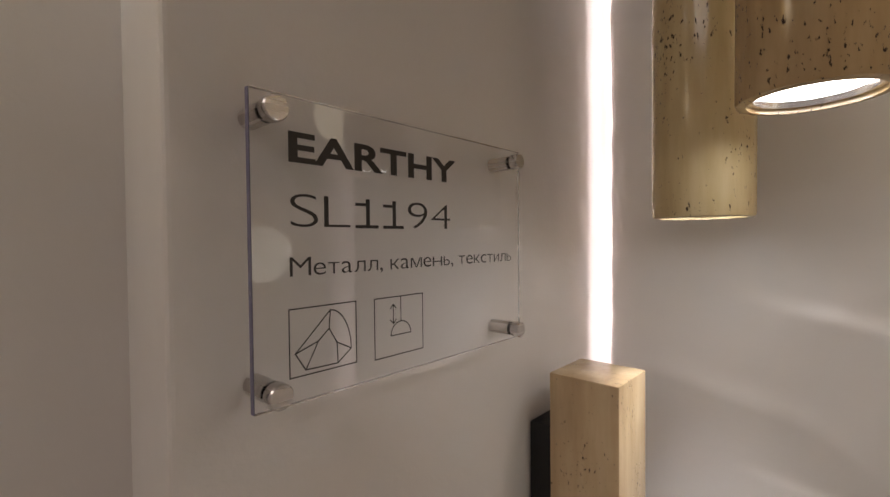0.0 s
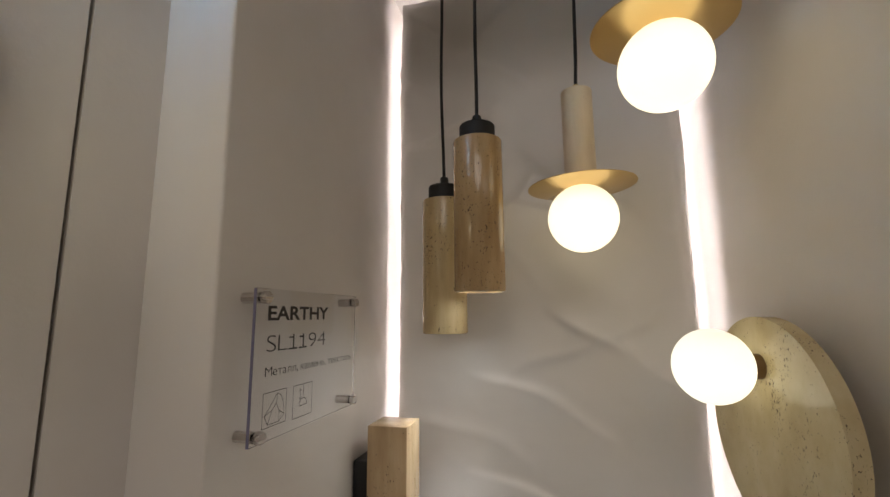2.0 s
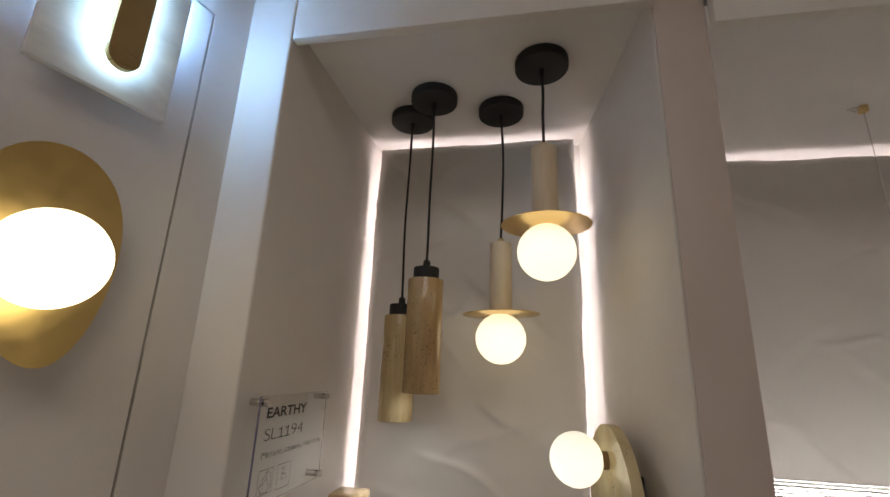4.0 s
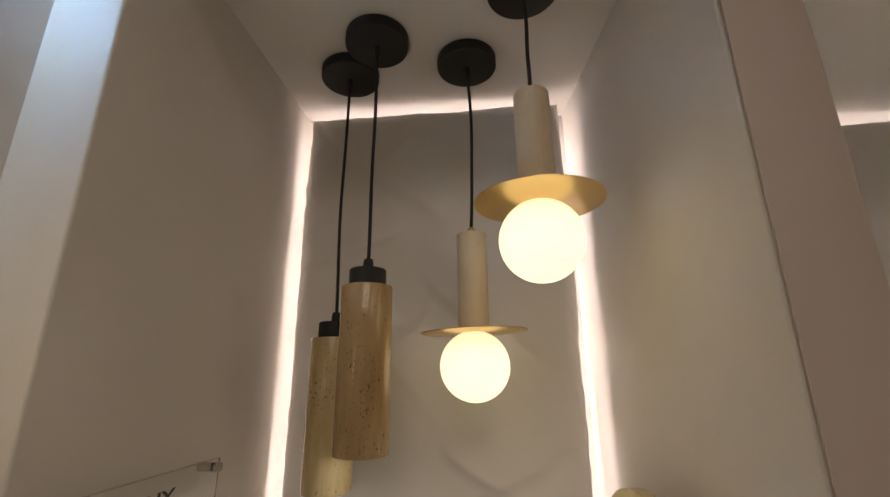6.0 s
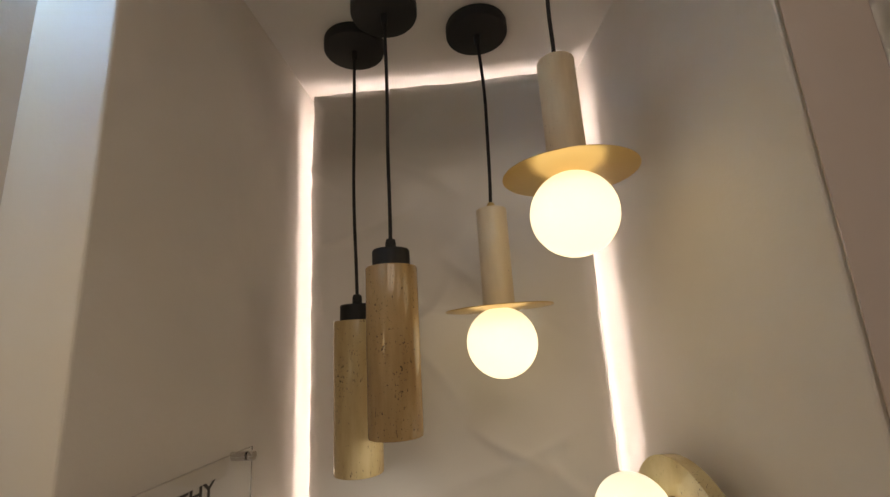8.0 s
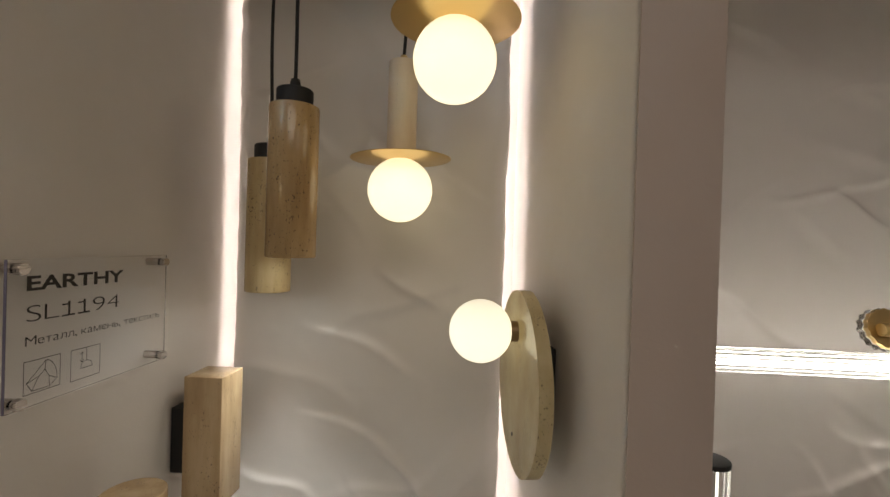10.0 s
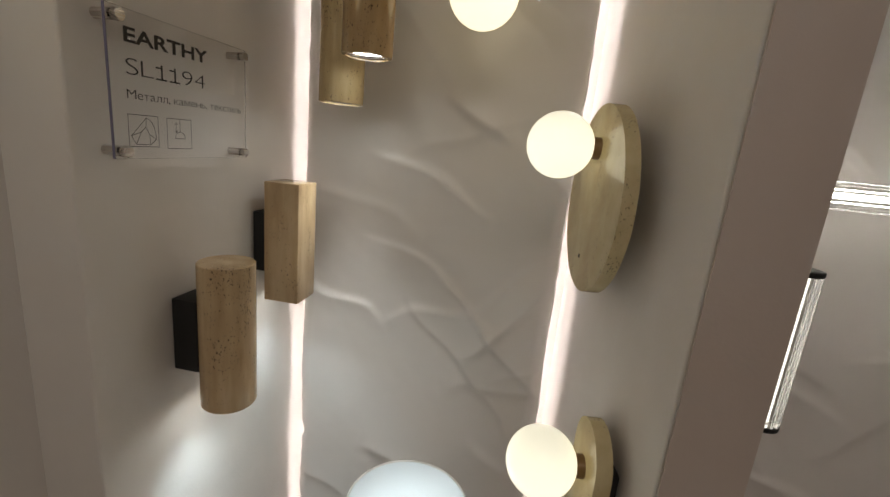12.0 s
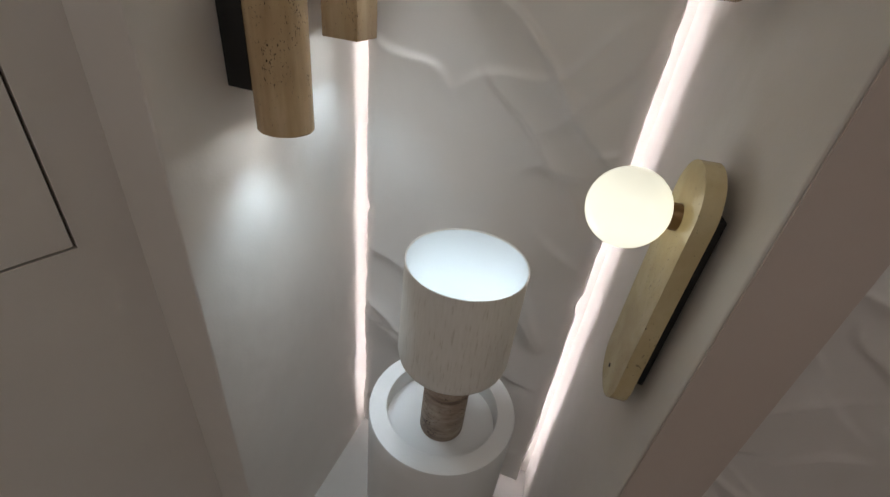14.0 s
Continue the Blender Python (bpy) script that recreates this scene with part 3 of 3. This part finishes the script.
lettering("heading_letter", list("EARTHY"), -0.4615, -0.318, 1.5712, 1.589, 0.026, None, "bold dark brown capital lettering")
lettering("code_letter", list("SL1194"), -0.461, -0.325, 1.5340, 1.5535, -0.018, 2.4, "thin dark brown letters and digits")
MATERIALS = ["M", "e", "^\u0442", "a", "^\u043b", "^\u043b", ",", " ", "^\u043a", "a", "^\u043c", "e", "^H", "^b", ",", " ", "^\u0442", "e", "^\u043a", "c", "^\u0442", "^\u0438", "^\u043b", "^b"]
lettering("text_letter", MATERIALS, -0.4618, -0.240, 1.5040, 1.5168, -0.008, 2.2, "thin dark brown lettering")


def strokes(name, lines, width=0.0008):
    bm = bmesh.new()
    for pts in lines:
        for (ya, za), (yb, zb) in zip(pts, pts[1:]):
            d = Vector((yb - ya, zb - za))
            u = d.normalized() * width / 2
            n = Vector((-u.y, u.x))
            ya, yb, za, zb = ya - 0.0148, yb - 0.0148, za - 0.0025, zb - 0.0025
            q = [(ya - u.x + n.x, za - u.y + n.y), (yb + u.x + n.x, zb + u.y + n.y), (yb + u.x - n.x, zb + u.y - n.y), (ya - u.x - n.x, za - u.y - n.y)]
            bm.faces.new([bm.verts.new((0.0268, y - SY, z - SZ)) for y, z in q])
    return part(name, bm, INK, sign, "thin dark line pictogram", False)


def frame_lines(y0, y1, z0, z1):
    return [(y0, z0), (y1, z0), (y1, z1), (y0, z1), (y0, z0)]


arc = [(-0.421 + 0.0150 * math.sin(math.pi / 2 * i / 8), 1.460 + 0.0262 * math.cos(math.pi / 2 * i / 8)) for i in range(9)]
strokes("pictogram", [frame_lines(-0.448, -0.402, 1.450, 1.4895), [(-0.421, 1.4862), (-0.4445, 1.4635), (-0.438, 1.453), (-0.416, 1.4525), (-0.406, 1.460)], arc,
                      [(-0.421, 1.4862), (-0.422, 1.475), (-0.4295, 1.4685), (-0.4445, 1.4635)], [(-0.4295, 1.4685), (-0.438, 1.453)], [(-0.422, 1.475), (-0.4165, 1.4655), (-0.406, 1.460)], [(-0.4165, 1.4655), (-0.416, 1.4525)]])
dome = [(-0.3635 + 0.0093 * math.cos(math.pi * i / 12), 1.462 + 0.0093 * math.sin(math.pi * i / 12)) for i in range(13)]
strokes("pictogram", [frame_lines(-0.387, -0.342, 1.448, 1.489), dome + [dome[0]], [(-0.3635, 1.489), (-0.3635, 1.4713)], [(-0.3705, 1.4835), (-0.3705, 1.4705)],
                      [(-0.373, 1.481), (-0.3705, 1.4838), (-0.368, 1.481)], [(-0.373, 1.473), (-0.3705, 1.4702), (-0.368, 1.473)]])


# ---- lamps on the slanted wall ----
def west_pose(s, z):
    x, y = slanted(s)
    return pose(x, y, z, 0, 0, -15.07)


shell = thing("wall_lamp", west_pose(0.254, 1.789), "brass petal wall lamp with a large glowing globe", "wall lamp")
bm = bmesh.new()
N, M = 10, 56
rows = []
for layer in (0, 1):
    grid = [[bm.verts.new((0.050 + layer * 0.002, 0, 0))]]
    for i in range(1, N + 1):
        ring = []
        for k in range(M):
            a = 2 * math.pi * k / M
            r = i / N
            y, z = 0.083 * math.cos(a) * (1 + 0.22 * math.sin(a)), 0.142 * math.sin(a)
            y, z = r * y, r * z
            y, z = y * math.cos(0.13) - z * math.sin(0.13), y * math.sin(0.13) + z * math.cos(0.13)
            ring.append(bm.verts.new((0.050 + layer * 0.002 + 0.35 * y * y + 0.5 * z * z, y, z)))
        grid.append(ring)
    rows.append(grid)
for grid in rows:
    for k in range(M):
        bm.faces.new((grid[0][0], grid[1][k], grid[1][(k + 1) % M]))
    for a, b in zip(grid[1:], grid[2:]):
        for k in range(M):
            bm.faces.new((a[k], b[k], b[(k + 1) % M], a[(k + 1) % M]))
for k in range(M):
    bm.faces.new((rows[0][N][k], rows[1][N][k], rows[1][N][(k + 1) % M], rows[0][N][(k + 1) % M]))
part("petal", bm, SATIN_BRASS, shell, "curved brushed brass petal")
part("wall_plate", lathe([(0, 0.001), (0.045, 0.001), (0.045, 0.022), (0.02, 0.024), (0.02, 0.05), (0, 0.05)], 40, "x"), BRASS, shell)
part("globe", moved(ball(0.059), 0.112, -0.016, -0.016), OPAL_BRIGHT, shell, "glowing warm opal glass globe")

slab = thing("wall_lamp", west_pose(0.238, 2.193), "white alabaster slab wall lamp with a brass bar", "wall lamp")
part("alabaster_slab", box(0.030, 0.042, -0.092, 0.092, -0.155, 0.155, 0.002), ALABASTER, slab, "translucent white alabaster slab")
part("wall_plate", box(0.001, 0.030, -0.03, 0.03, -0.08, 0.08, 0.002), BRASS, slab)
bar_outline = []
for i in range(25):
    a = math.pi * i / 24
    bar_outline.append((0.022 * math.cos(a), 0.105 + 0.022 * math.sin(a)))
for i in range(25):
    a = math.pi + math.pi * i / 24
    bar_outline.append((0.022 * math.cos(a), -0.105 + 0.022 * math.sin(a)))
part("brass_bar", slab_outline(bar_outline, 0.068, 0.078, 0.001), BRASS, slab, "rounded brass bar")
part("back_light", box(0.010, 0.020, -0.075, 0.075, 0.02, 0.145, 0.001), glowing("cool_back_light", (0.26, 0.52, 1.0), 30.0), slab, "cool white light behind the slab")
part("bar_mount", box(0.042, 0.062, -0.008, 0.008, -0.02, 0.02), BRASS, slab)
part("led_face", box(0.062, 0.0675, -0.018, 0.018, -0.105, 0.105, 0.001), glowing("cool_led_face", (0.43, 0.73, 1.0), 15.0), slab, "cool white LED strip")


# ---- lamps of the neighbouring niche ----
def fluted(r, depth, flutes, z0, z1, axis="z"):
    bm = bmesh.new()
    n = flutes * 4
    rings = []
    for z in (z0, z1):
        ring = []
        for i in range(n):
            a = 2 * math.pi * i / n
            rr = r - depth * (0.5 - 0.5 * math.cos(a * flutes))
            ring.append(bm.verts.new((rr * math.cos(a), rr * math.sin(a), z)))
        rings.append(ring)
    for i in range(n):
        bm.faces.new((rings[0][i], rings[0][(i + 1) % n], rings[1][(i + 1) % n], rings[1][i]))
    bm.faces.new(rings[0])
    bm.faces.new(rings[1])
    if axis == "x":
        for v in bm.verts:
            v.co = Vector((v.co.z, v.co.x, v.co.y))
    return bm


rod = thing("linear_pendant", pose(1.37, -0.20, CEIL_2), "horizontal fluted glass rod pendant hung on thin wires", "pendant lamp")
RZ = 1.468 - CEIL_2
part("glass_rod", moved(fluted(0.0215, 0.003, 16, -0.46, 0.46, "x"), 0, 0, RZ), GLASS, rod, "clear fluted glass rod")
part("light_core", moved(turned(solid(0.0055, -0.45, 0.45, 0.001, 20), pose(0, 0, 0, 0, 90, 0)), 0, 0, RZ), ROD, rod, "bright white light core")
for hx in (-0.155, 0.33):
    part("wire", tube([(hx, -0.008, RZ + 0.062), (hx, 0, 0)], 0.0011, 6), STEEL, rod)
    part("wire_anchor", box(hx - 0.007, hx + 0.007, -0.007, 0.007, -0.016, 0.0, 0.001), BRASS, rod, "square brass wire anchor")
    loop = [(hx - 0.007 - 0.012 * (1 - math.cos(a)), 0.004 * math.sin(2 * a), -0.008 - 0.004 * math.sin(a)) for a in [2 * math.pi * k / 16 for k in range(17)]]
    part("wire_loop", tube(loop, 0.0009, 6), STEEL, rod)
    up = pose(hx, 0.0, RZ + 0.060, 72, 0, 0)
    part("glass_collar", turned(fluted(0.0345, 0.003, 16, -0.016, -0.0045), up), GLASS, rod, "clear fluted glass collar")
    part("brass_holder", turned(fluted(0.0330, 0.002, 16, -0.004, 0.004), up), BRASS, rod, "scalloped brass wire holder")
    boss = turned(solid(0.0105, -0.020, 0.026, 0.001, 28), pose(hx, -0.012, RZ + 0.060, 0, 90, 0))
    part("holder_pin", boss, BRASS, rod, "round brass pin")

sconce = thing("wall_lamp", pose(0.797, -0.38, 1.281), "vertical fluted glass tube wall lamp with black ends", "wall lamp")
part("glass_tube", moved(fluted(0.022, 0.003, 14, -0.097, 0.097), 0.0555), GLASS, sconce, "clear fluted glass tube")
part("light_core", moved(solid(0.0045, -0.094, 0.094, 0.001, 16), 0.0555), glowing("dim_core", (1.0, 0.97, 0.9), 1.1), sconce)
for z in (-0.1035, 0.0975):
    part("end_cap", moved(solid(0.0225, z, z + 0.006, 0.001, 32), 0.0555), BLACK, sconce)
part("arm", box(0.001, 0.0555, -0.006, 0.006, 0.1037, 0.1087, 0.001), BLACK, sconce)
part("wall_plate", box(0.001, 0.012, -0.02, 0.02, 0.06, 0.118, 0.001), BLACK, sconce)
